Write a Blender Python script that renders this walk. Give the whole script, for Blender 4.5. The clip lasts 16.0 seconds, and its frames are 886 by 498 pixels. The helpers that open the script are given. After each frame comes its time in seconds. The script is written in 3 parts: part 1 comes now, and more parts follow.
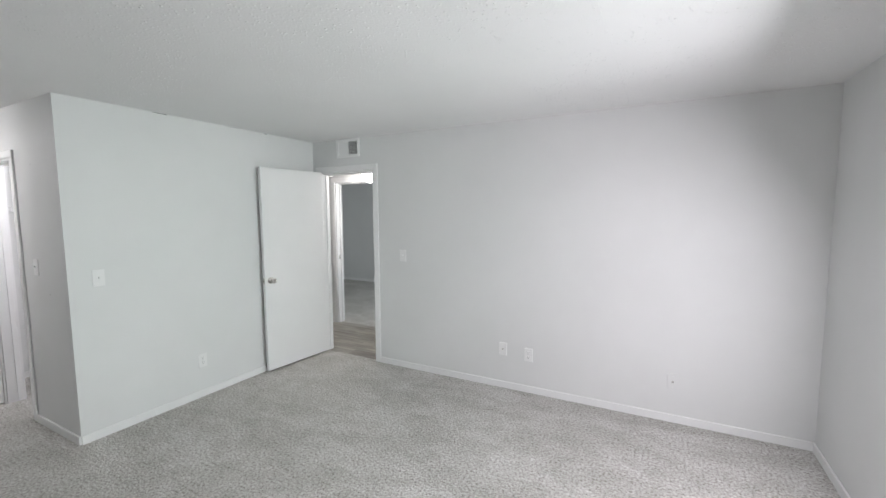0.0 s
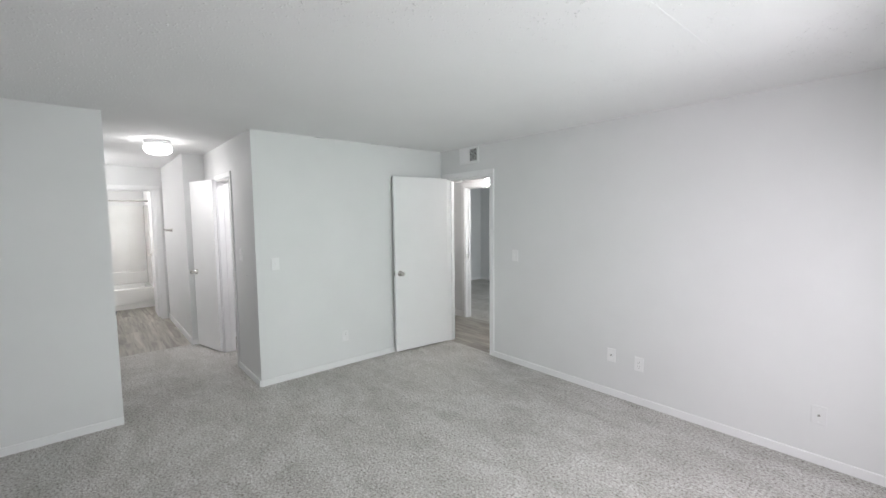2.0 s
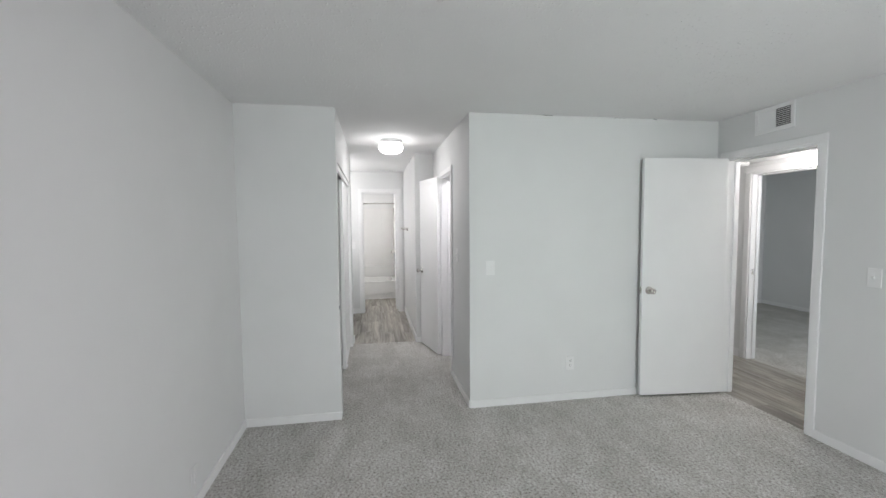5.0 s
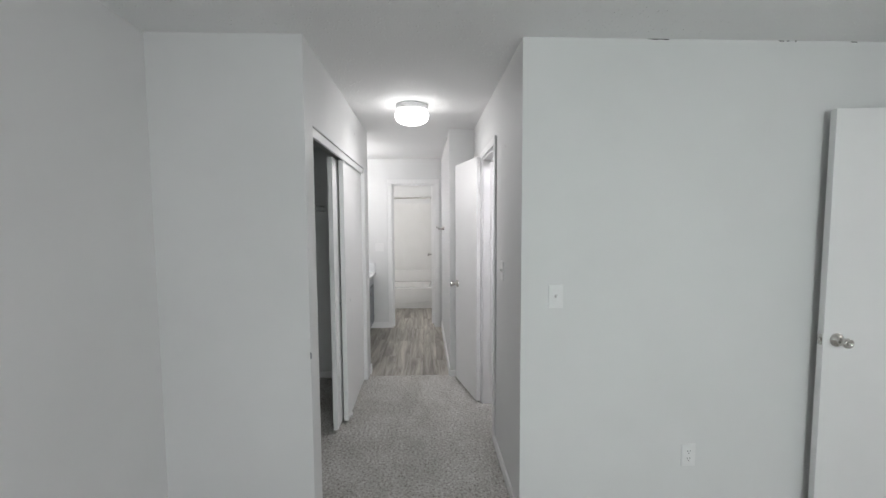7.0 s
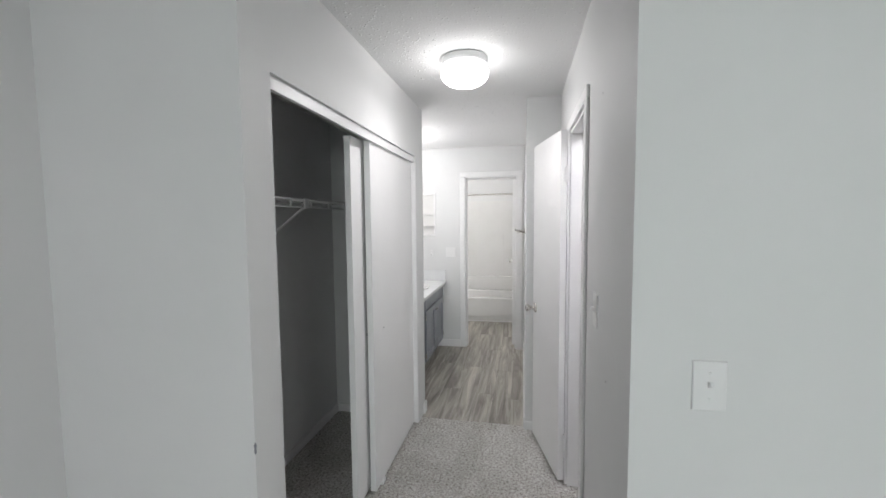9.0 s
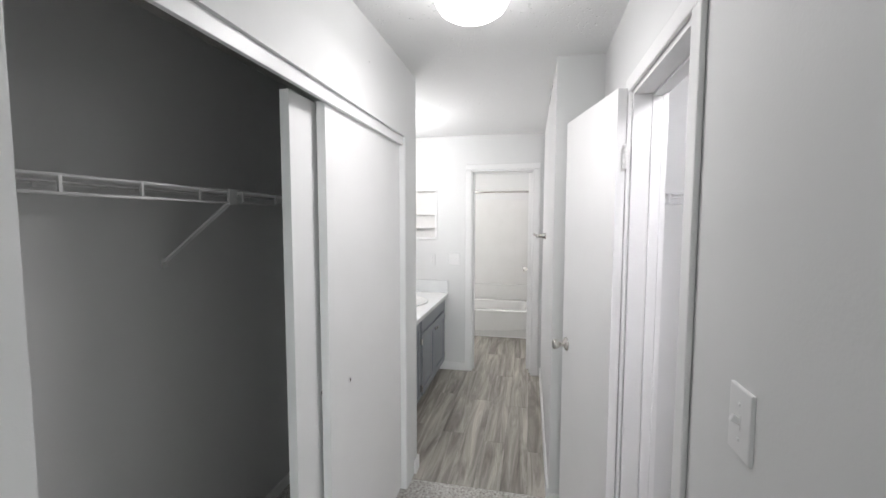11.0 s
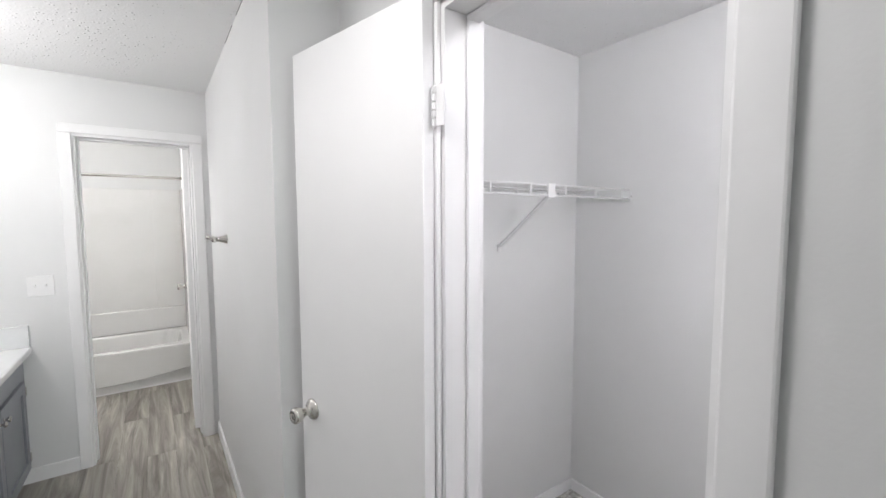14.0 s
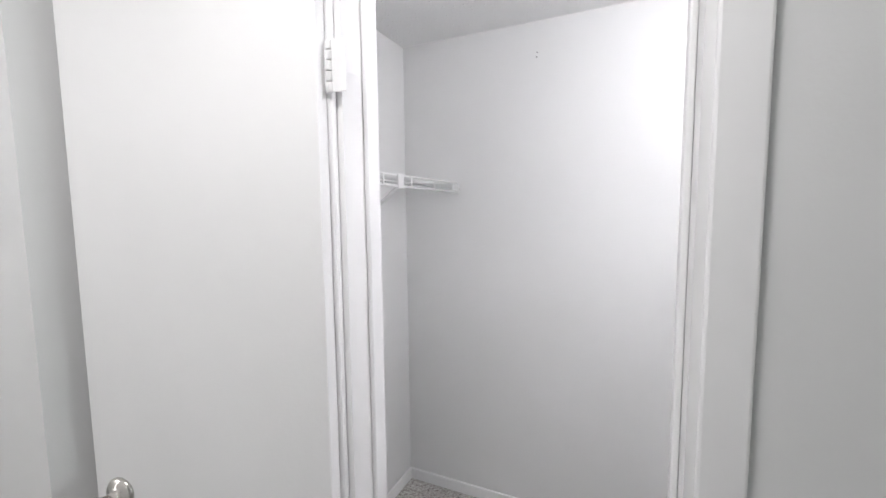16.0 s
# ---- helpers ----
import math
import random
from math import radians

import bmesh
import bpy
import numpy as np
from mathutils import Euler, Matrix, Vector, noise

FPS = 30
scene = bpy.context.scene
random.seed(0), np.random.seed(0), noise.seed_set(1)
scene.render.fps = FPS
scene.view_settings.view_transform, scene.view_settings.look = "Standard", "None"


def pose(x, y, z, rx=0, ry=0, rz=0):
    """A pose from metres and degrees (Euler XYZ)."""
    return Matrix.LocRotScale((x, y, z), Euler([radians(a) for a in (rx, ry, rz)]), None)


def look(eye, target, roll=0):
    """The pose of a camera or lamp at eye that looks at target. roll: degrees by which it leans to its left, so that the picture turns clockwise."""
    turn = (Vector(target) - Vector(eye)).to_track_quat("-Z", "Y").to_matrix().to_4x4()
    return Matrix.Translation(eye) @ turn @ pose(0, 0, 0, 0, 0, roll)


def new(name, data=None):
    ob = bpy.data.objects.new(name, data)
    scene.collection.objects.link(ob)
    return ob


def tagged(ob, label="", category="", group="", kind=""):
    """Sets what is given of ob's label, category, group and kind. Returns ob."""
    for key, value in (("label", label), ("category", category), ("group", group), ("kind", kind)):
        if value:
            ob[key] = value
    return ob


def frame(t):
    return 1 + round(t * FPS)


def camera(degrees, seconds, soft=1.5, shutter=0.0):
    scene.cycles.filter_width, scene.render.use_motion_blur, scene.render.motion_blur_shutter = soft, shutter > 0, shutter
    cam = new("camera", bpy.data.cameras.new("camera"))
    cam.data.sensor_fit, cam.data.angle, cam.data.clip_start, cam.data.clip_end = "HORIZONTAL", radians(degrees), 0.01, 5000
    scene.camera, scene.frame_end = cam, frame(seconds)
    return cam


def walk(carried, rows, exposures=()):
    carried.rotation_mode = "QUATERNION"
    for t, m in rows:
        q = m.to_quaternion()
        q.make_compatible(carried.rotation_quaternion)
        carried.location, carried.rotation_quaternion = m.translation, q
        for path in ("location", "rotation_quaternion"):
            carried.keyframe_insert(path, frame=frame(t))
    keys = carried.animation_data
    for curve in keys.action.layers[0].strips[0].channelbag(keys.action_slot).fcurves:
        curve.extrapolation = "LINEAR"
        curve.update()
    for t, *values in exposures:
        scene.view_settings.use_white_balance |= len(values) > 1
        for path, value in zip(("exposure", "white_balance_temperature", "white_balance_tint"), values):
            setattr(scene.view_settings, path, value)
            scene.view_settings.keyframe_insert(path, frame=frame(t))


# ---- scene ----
cam = camera(94.4, 16.0)
PATH = [
    (0, (0.42, 0.188, 1.587), (-0.518, 1.945, 1.405), -0.3),
    (0.5, (0.573, 0.2, 1.561), (-0.522, 1.865, 1.394), -0.5),
    (1, (0.708, 0.209, 1.552), (-0.536, 1.766, 1.391), -0.6),
    (1.5, (0.799, 0.23, 1.558), (-0.584, 1.666, 1.396), -0.7),
    (2, (0.872, 0.249, 1.566), (-0.636, 1.553, 1.407), -0.6),
    (2.5, (0.936, 0.336, 1.577), (-0.691, 1.487, 1.414), -0.6),
    (3, (0.929, 0.452, 1.576), (-0.813, 1.422, 1.411), -0.7),
    (3.5, (0.783, 0.533, 1.562), (-1.049, 1.318, 1.402), -0.8),
    (4, (0.603, 0.565, 1.542), (-1.295, 1.179, 1.393), -0.8),
    (4.5, (0.372, 0.584, 1.508), (-1.567, 1.053, 1.372), -0.7),
    (4.7, (0.275, 0.6, 1.5), (-1.675, 1.01, 1.369), -0.6),
    (7, (-1.094, 0.925, 1.509), (-3.087, 1.012, 1.369), -0.3),
    (7.5, (-1.349, 0.987, 1.51), (-3.345, 0.983, 1.374), -0.3),
    (8, (-1.59, 1.065, 1.514), (-3.582, 0.954, 1.377), -0.3),
    (8.5, (-1.802, 1.115, 1.515), (-3.783, 0.873, 1.375), -0.3),
    (9, (-2.022, 1.134, 1.524), (-3.981, 0.753, 1.382), -0.5),
    (9.2, (-2.108, 1.137, 1.525), (-4.054, 0.697, 1.381), -0.5),
    (11.3, (-2.873, 1.013, 1.54), (-4.827, 0.612, 1.395), 0.4),
    (11.5, (-2.941, 0.996, 1.532), (-4.911, 0.682, 1.388), 0.4),
    (12, (-3.093, 0.961, 1.537), (-5.087, 0.911, 1.394), 0.4),
    (12.5, (-3.239, 0.921, 1.531), (-5.217, 1.179, 1.394), 0.3),
    (13, (-3.373, 0.899, 1.518), (-5.282, 1.479, 1.38), 0.0),
    (13.5, (-3.497, 0.883, 1.518), (-5.289, 1.759, 1.372), -0.2),
    (14, (-3.593, 0.846, 1.517), (-5.227, 1.989, 1.368), -0.2),
    (14.5, (-3.697, 0.777, 1.524), (-5.143, 2.15, 1.364), -0.1),
    (15, (-3.765, 0.733, 1.525), (-5.018, 2.282, 1.351), -0.1),
    (15.5, (-3.808, 0.723, 1.518), (-4.869, 2.409, 1.339), -0.4),
    (16, (-3.873, 0.775, 1.51), (-4.721, 2.577, 1.326), -0.6),
]
EXPOSURES = [(0, 0.07), (3.0, 0.07), (4.5, 0.02), (7.0, -0.22), (8.0, -0.3), (8.5, -0.25), (9.0, -0.14), (11.5, 0.0), (12.5, -0.03), (16, 0.0)]
walk(cam, [(t, look(eye, target, roll)) for t, eye, target, roll in PATH], EXPOSURES)

# ---- light ----
H_LAMP = 2.205


def area(name, at, target, w, h, watts, color, spread=180):
    d = bpy.data.lights.new(name, "AREA")
    d.shape, d.size, d.size_y, d.energy, d.color = "RECTANGLE", w, h, watts, color
    d.spread = radians(spread)
    ob = new(name, d)
    ob.matrix_world = look(at, target)
    return ob


def bulb(name, at, watts, color, size):
    d = bpy.data.lights.new(name, "POINT")
    d.energy, d.color, d.shadow_soft_size = watts, color, size
    ob = new(name, d)
    ob.location = at
    return ob


world = bpy.data.worlds.new("sky")
scene.world = world
world.use_nodes = True
wn = world.node_tree
sky = wn.nodes.new("ShaderNodeTexSky")
sky.sky_type, sky.sun_disc, sky.sun_elevation, sky.sun_rotation = "NISHITA", False, radians(50), radians(200)
wn.links.new(sky.outputs[0], wn.nodes["Background"].inputs[0])
wn.nodes["Background"].inputs[1].default_value = 0.08
sun_data = bpy.data.lights.new("sun", "SUN")
sun_data.energy, sun_data.angle, sun_data.color = 2.5, radians(0.53), (1, 0.95, 0.88)
sun = new("sun", sun_data)
sun.matrix_world = look((0, 0, 30), (12, 10, 0))
# daylight of the bedroom window: the sky from above, the green trees at eye level
area("window_sky_light", (1.375, 1.925, 1.5), (-2.0, 1.925, -0.6), 1.3, 0.9, 47, (0.975, 0.945, 1.0))
area("window_trees_light", (1.41, 1.925, 1.30), (-2.0, 1.95, 1.25), 1.3, 1.4, 7.0, (0.68, 1.0, 0.84), 90)
# added fill for the dim far room; no window opens in its east wall
area("far_room_fill_light", (-1.1, 6.4, 1.4), (-5.0, 6.2, 1.0), 1.2, 1.2, 30, (0.88, 0.96, 1.0))
disc = area("corridor_lamp_light", (-4.19, 0.835, H_LAMP), (-4.19, 0.8351, 0), 0.2, 0.2, 4.9, (1.0, 0.97, 0.975))
disc.data.shape = "DISK"
bulb("hall_bulb", (-2.78, 4.30, 1.94), 20, (1.0, 0.95, 0.92), 0.09)
bulb("closet_bulb", (-3.30, 1.70, 2.10), 23, (0.98, 0.955, 1.0), 0.06)
bulb("vanity_bulb", (-5.95, -0.2, 2.02), 21, (1.0, 0.975, 0.98), 0.09)
# added fill that brightens the tub room, without any fixture of its own
bulb("bath_fill", (-7.4, 0.05, 2.2), 28, (1.0, 0.975, 0.965), 0.08)


# ---- materials ----
def nodes(name, rough=0.5, metal=0.0):
    m = bpy.data.materials.new(name)
    m.use_nodes = True
    t = m.node_tree
    b = t.nodes["Principled BSDF"]
    b.inputs["Roughness"].default_value, b.inputs["Metallic"].default_value = rough, metal
    return m, t, b


def add(t, kind, **inputs):
    n = t.nodes.new(kind)
    for k, v in inputs.items():
        n.inputs[k].default_value = v
    return n


def coords(t, scale=(1, 1, 1)):
    g = t.nodes.new("ShaderNodeNewGeometry")
    mp = t.nodes.new("ShaderNodeMapping")
    mp.inputs["Scale"].default_value = scale
    t.links.new(g.outputs["Position"], mp.inputs["Vector"])
    return mp.outputs["Vector"]


def ramp(t, fac, stops):
    r = t.nodes.new("ShaderNodeValToRGB")
    while len(r.color_ramp.elements) < len(stops):
        r.color_ramp.elements.new(0.5)
    for e, (p, c) in zip(r.color_ramp.elements, stops):
        e.position, e.color = p, (*c, 1)
    t.links.new(fac, r.inputs["Fac"])
    return r.outputs["Color"]


def bumped(t, b, height, strength, distance):
    n = add(t, "ShaderNodeBump", Strength=strength, Distance=distance)
    t.links.new(height, n.inputs["Height"])
    t.links.new(n.outputs["Normal"], b.inputs["Normal"])
    return n


def painted(name, dark, light, rough, grain=150.0, strength=0.11, blotch=1.3):
    m, t, b = nodes(name, rough)
    v = coords(t)
    big = add(t, "ShaderNodeTexNoise", Scale=blotch, Detail=4.0, Roughness=0.6)
    fine = add(t, "ShaderNodeTexNoise", Scale=grain, Detail=2.0)
    t.links.new(v, big.inputs["Vector"])
    t.links.new(v, fine.inputs["Vector"])
    t.links.new(ramp(t, big.outputs["Fac"], [(0.3, dark), (0.7, light)]), b.inputs["Base Color"])
    bumped(t, b, fine.outputs["Fac"], strength, 0.002)
    return m


WALL = painted("grey wall paint", (0.715, 0.719, 0.717), (0.75, 0.754, 0.753), 0.62)
TRIM = painted("white trim enamel", (0.81, 0.81, 0.812), (0.85, 0.85, 0.852), 0.38, 90, 0.10, 2.5)
DOOR = painted("white door enamel", (0.81, 0.81, 0.81), (0.845, 0.845, 0.845), 0.52, 120, 0.10, 1.7)
PLATE = painted("white plastic plate", (0.80, 0.80, 0.80), (0.84, 0.84, 0.84), 0.28, 40, 0.02, 8)
WIRE = painted("white vinyl coated wire", (0.78, 0.78, 0.78), (0.82, 0.82, 0.82), 0.35, 60, 0.02, 8)
ACRYLIC = painted("white acrylic", (0.76, 0.755, 0.74), (0.80, 0.795, 0.785), 0.18, 20, 0.02, 3)
COUNTER = painted("white cultured marble", (0.76, 0.77, 0.78), (0.83, 0.84, 0.84), 0.18, 30, 0.02, 6)
CABINET = painted("grey cabinet paint", (0.22, 0.235, 0.26), (0.255, 0.27, 0.295), 0.42, 120, 0.10, 4)
SLOT = painted("dark slot", (0.02, 0.02, 0.02), (0.04, 0.04, 0.04), 0.7)
CHROME, _t, _b = nodes("brushed nickel", 0.24, 1.0)
_b.inputs["Base Color"].default_value = (0.62, 0.60, 0.57, 1)
_n = add(_t, "ShaderNodeTexNoise", Scale=300.0)
_t.links.new(coords(_t, (1, 1, 8)), _n.inputs["Vector"])
bumped(_t, _b, _n.outputs["Fac"], 0.06, 0.001)


def popcorn():
    m, t, b = nodes("popcorn ceiling", 0.85)
    v = coords(t)
    big = add(t, "ShaderNodeTexNoise", Scale=0.9, Detail=3.0)
    t.links.new(v, big.inputs["Vector"])
    t.links.new(ramp(t, big.outputs["Fac"], [(0.3, (0.80, 0.803, 0.803)), (0.7, (0.84, 0.842, 0.842))]), b.inputs["Base Color"])
    spots = add(t, "ShaderNodeTexVoronoi", Scale=40.0, Randomness=1.0)
    patch = add(t, "ShaderNodeTexNoise", Scale=7.0, Detail=3.0, Roughness=0.6)
    grit = add(t, "ShaderNodeTexNoise", Scale=90.0, Detail=3.0)
    for n in (spots, patch, grit):
        t.links.new(v, n.inputs["Vector"])
    where = add(t, "ShaderNodeMapRange", **{"From Min": 0.40, "From Max": 0.68, "To Min": 0.22, "To Max": 1.0})
    t.links.new(patch.outputs["Fac"], where.inputs["Value"])
    lump = add(t, "ShaderNodeMapRange", **{"From Min": 0.04, "From Max": 0.24, "To Min": 1.0, "To Max": 0.0})
    t.links.new(spots.outputs["Distance"], lump.inputs["Value"])
    mul = t.nodes.new("ShaderNodeMath")
    mul.operation = "MULTIPLY"
    t.links.new(lump.outputs[0], mul.inputs[0])
    t.links.new(where.outputs[0], mul.inputs[1])
    both = t.nodes.new("ShaderNodeMath")
    both.operation = "MULTIPLY_ADD"
    both.inputs[1].default_value = 0.2
    t.links.new(grit.outputs["Fac"], both.inputs[0])
    t.links.new(mul.outputs[0], both.inputs[2])
    bumped(t, b, both.outputs[0], 1.0, 0.009)
    return m


def carpet():
    """Cut pile: clumped tufts of two tones, with the nap swept in streaks."""
    m, t, b = nodes("speckled beige grey carpet", 0.95)
    v = coords(t)
    warp = add(t, "ShaderNodeTexNoise", Scale=38.0, Detail=2.0)
    t.links.new(v, warp.inputs["Vector"])
    bend = t.nodes.new("ShaderNodeVectorMath")
    bend.operation = "MULTIPLY_ADD"
    bend.inputs[1].default_value = (0.022, 0.022, 0.0)
    t.links.new(warp.outputs["Color"], bend.inputs[0])
    t.links.new(v, bend.inputs[2])
    clump = add(t, "ShaderNodeTexVoronoi", Scale=86.0, Randomness=1.0)
    t.links.new(bend.outputs[0], clump.inputs["Vector"])
    fibre = add(t, "ShaderNodeTexNoise", Scale=210.0, Detail=3.0, Roughness=0.7)
    fleck = add(t, "ShaderNodeTexNoise", Scale=64.0, Detail=4.0, Roughness=0.75)
    for n in (fibre, fleck):
        t.links.new(v, n.inputs["Vector"])
    speck = ramp(t, fleck.outputs["Fac"], [(0.34, (0.19, 0.177, 0.16)), (0.43, (0.45, 0.43, 0.405)), (0.53, (0.60, 0.59, 0.57)), (0.64, (0.76, 0.755, 0.74))])
    turned = t.nodes.new("ShaderNodeMapping")
    turned.inputs["Rotation"].default_value = (0, 0, radians(24))
    turned.inputs["Scale"].default_value = (1.1, 2.5, 1)
    t.links.new(v, turned.inputs["Vector"])
    sweep = add(t, "ShaderNodeTexNoise", Scale=1.5, Detail=3.5, Roughness=0.6, Distortion=0.7)
    t.links.new(turned.outputs[0], sweep.inputs["Vector"])
    tread = add(t, "ShaderNodeTexNoise", Scale=6.5, Detail=4.0, Roughness=0.65, Distortion=0.5)
    t.links.new(v, tread.inputs["Vector"])
    col = speck
    for fac, low, high, shade in ((sweep.outputs["Fac"], 0.42, 0.58, 0.86), (tread.outputs["Fac"], 0.36, 0.58, 0.88)):
        mix = t.nodes.new("ShaderNodeMix")
        mix.data_type, mix.blend_type = "RGBA", "MULTIPLY"
        mix.inputs["Factor"].default_value = 1.0
        t.links.new(col, mix.inputs[6])
        t.links.new(ramp(t, fac, [(low, (shade, shade, shade * 0.985)), (high, (1.0, 1.0, 1.0))]), mix.inputs[7])
        col = mix.outputs[2]
    t.links.new(col, b.inputs["Base Color"])
    dome = add(t, "ShaderNodeMapRange", **{"From Min": 0.0, "From Max": 0.75, "To Min": 1.0, "To Max": 0.0})
    t.links.new(clump.outputs["Distance"], dome.inputs["Value"])
    pile = t.nodes.new("ShaderNodeMath")
    pile.operation = "MULTIPLY_ADD"
    pile.inputs[1].default_value = 0.6
    t.links.new(fibre.outputs["Fac"], pile.inputs[0])
    t.links.new(dome.outputs[0], pile.inputs[2])
    bumped(t, b, pile.outputs[0], 0.85, 0.007)
    return m


def plank_material():
    m, t, b = nodes("grey brown wood-look vinyl", 0.42)
    info = t.nodes.new("ShaderNodeObjectInfo")
    off = t.nodes.new("ShaderNodeVectorMath")
    off.operation = "SCALE"
    off.inputs[0].default_value = (37.0, 11.0, 5.0)
    t.links.new(info.outputs["Random"], off.inputs["Scale"])
    g = t.nodes.new("ShaderNodeNewGeometry")
    sum_ = t.nodes.new("ShaderNodeVectorMath")
    t.links.new(g.outputs["Position"], sum_.inputs[0])
    t.links.new(off.outputs[0], sum_.inputs[1])
    mp = add(t, "ShaderNodeMapping", Scale=(0.75, 8.5, 1.0))
    t.links.new(sum_.outputs[0], mp.inputs["Vector"])
    grain = add(t, "ShaderNodeTexNoise", Scale=1.7, Detail=7.0, Roughness=0.66, Distortion=0.9)
    t.links.new(mp.outputs[0], grain.inputs["Vector"])
    col = ramp(t, grain.outputs["Fac"], [(0.30, (0.13, 0.118, 0.10)), (0.44, (0.26, 0.24, 0.212)), (0.55, (0.38, 0.357, 0.318)), (0.70, (0.58, 0.55, 0.50))])
    tone = ramp(t, info.outputs["Random"], [(0.0, (0.84, 0.835, 0.83)), (1.0, (1.02, 1.02, 1.02))])
    mix = t.nodes.new("ShaderNodeMix")
    mix.data_type, mix.blend_type = "RGBA", "MULTIPLY"
    mix.inputs["Factor"].default_value = 1.0
    t.links.new(col, mix.inputs[6])
    t.links.new(tone, mix.inputs[7])
    t.links.new(mix.outputs[2], b.inputs["Base Color"])
    bumped(t, b, grain.outputs["Fac"], 0.15, 0.002)
    return m


def lit_glass(name, color, strength):
    m, t, b = nodes(name, 0.3)
    b.inputs["Base Color"].default_value = (0.85, 0.85, 0.83, 1)
    b.inputs["Emission Color"].default_value = (*color, 1)
    b.inputs["Emission Strength"].default_value = strength
    return m


CEILING, CARPET, VINYL = popcorn(), carpet(), plank_material()
OPAL = lit_glass("lit opal glass", (1.0, 0.975, 0.975), 8.0)
GLASS, _t, _b = nodes("window glass", 0.02)
_b.inputs["Transmission Weight"].default_value = 1.0
GRASS = painted("mown lawn", (0.05, 0.085, 0.03), (0.08, 0.12, 0.045), 0.9, 60, 0.5, 2)


# ---- mesh helpers ----
def box(bm, x0, x1, y0, y1, z0, z1, bevel=0.0):
    r = bmesh.ops.create_cube(bm, size=1)
    bmesh.ops.scale(bm, vec=(abs(x1 - x0), abs(y1 - y0), abs(z1 - z0)), verts=r["verts"])
    bmesh.ops.translate(bm, vec=((x0 + x1) / 2, (y0 + y1) / 2, (z0 + z1) / 2), verts=r["verts"])
    if bevel:
        edges = list({e for v in r["verts"] for e in v.link_edges})
        bmesh.ops.bevel(bm, geom=edges, offset=bevel, segments=2, profile=0.5, affect="EDGES")
    return bm


def lathe(bm, profile, m=Matrix(), seg=32):
    """Turns (radius, height) pairs round the z axis of m."""
    rings = []
    for r, h in profile:
        rings.append([bm.verts.new(m @ Vector((r * math.cos(2 * math.pi * i / seg), r * math.sin(2 * math.pi * i / seg), h))) for i in range(seg)])
    for a, b in zip(rings, rings[1:]):
        for i in range(seg):
            f = bm.faces.new((a[i], a[(i + 1) % seg], b[(i + 1) % seg], b[i]))
            f.smooth = True
    bm.faces.new(rings[0][::-1])
    bm.faces.new(rings[-1])
    return bm


def tube(bm, p, q, r, seg=8):
    p, q = Vector(p), Vector(q)
    m = Matrix.Translation(p) @ (q - p).to_track_quat("Z", "Y").to_matrix().to_4x4()
    return lathe(bm, [(r, 0), (r, (q - p).length)], m, seg)


def mesh_object(name, bm, material, parent=None, label=""):
    bmesh.ops.recalc_face_normals(bm, faces=bm.faces)
    me = bpy.data.meshes.new(name)
    bm.to_mesh(me)
    bm.free()
    me.materials.append(material)
    ob = new(name, me)
    if parent:
        ob.parent = parent
    if label:
        tagged(ob, label)
    return ob


def part(name, bm, material, parent, label=""):
    return mesh_object(name, bm, material, parent, label)


def thing(name, m, label, category, group="", kind=""):
    ob = new(name)
    ob.matrix_world = m
    return tagged(ob, label, category, group, kind)


def built(name, boxes, material, label, category, bevel=0.0):
    bm = bmesh.new()
    for b in boxes:
        box(bm, *b, bevel)
    return tagged(mesh_object(name, bm, material), label, category, kind="structure")


B = bmesh.new

# ---- plan ----
H = 2.356                       # ceiling
XE, XW = 1.364, -3.045          # bedroom east and west faces
YS, YN = -0.325, 3.61           # south and north faces
YC, YR = 0.374, 1.388           # corridor's closet side and the other side
XJ, YV = -4.972, 1.158          # jog of the corridor, wall of the vanity space
XK, YK = -4.998, 2.702          # far corner of the walk-in closet
XB = -6.822                     # wall with the bathroom door
T = 0.115
TOP = H + 0.004

wall_label = "light grey painted plasterboard wall"


def wall(name, boxes):
    return built(name, boxes, WALL, wall_label, "wall")


wall("wall_north", [(-3.16, -2.945, YN, YN + T, 0, TOP), (-2.945, -2.21, YN, YN + T, 2.02, TOP), (-2.21, XE + T, YN, YN + T, 0, TOP)])
wall("wall_east", [(XE, XE + T, YS - T, 1.25, 0, TOP), (XE, XE + T, 2.60, YN, 0, TOP), (XE, XE + T, 1.25, 2.60, 0, 0.58), (XE, XE + T, 1.25, 2.60, 2.05, TOP)])
wall("wall_south", [(-8.945, XE, YS - T, YS, 0, TOP)])
wall("wall_closet_end", [(XW - T, XW, YS, YC, 0, TOP)])
wall("wall_closet_front", [(-3.187, XW - T, YC - T, YC, 0, TOP), (-4.92, -3.187, YC - T, YC, 1.98, TOP), (-5.125, -4.92, YC - T, YC, 0, TOP)])
wall("wall_closet_back_end", [(-5.125, -5.01, YS, YC - T, 0, TOP)])
wall("wall_west", [(XW - T, XW, YR, YN, 0, TOP)])
wall("wall_corridor", [(XJ, -4.375, YR, YR + T, 0, TOP), (-4.375, -3.788, YR, YR + T, 1.995, TOP), (-3.788, XW - T, YR, YR + T, 0, TOP)])
wall("wall_jog", [(XJ - T, XJ, YV, YR + T, 0, TOP), (XJ - T, XK, YR + T, YK + T, 0, TOP)])
wall("wall_walk_in_back", [(XK, XW - T, YK, YK + T, 0, TOP)])
wall("wall_vanity", [(XB - T, XJ - T, YV, YV + T, 0, TOP)])
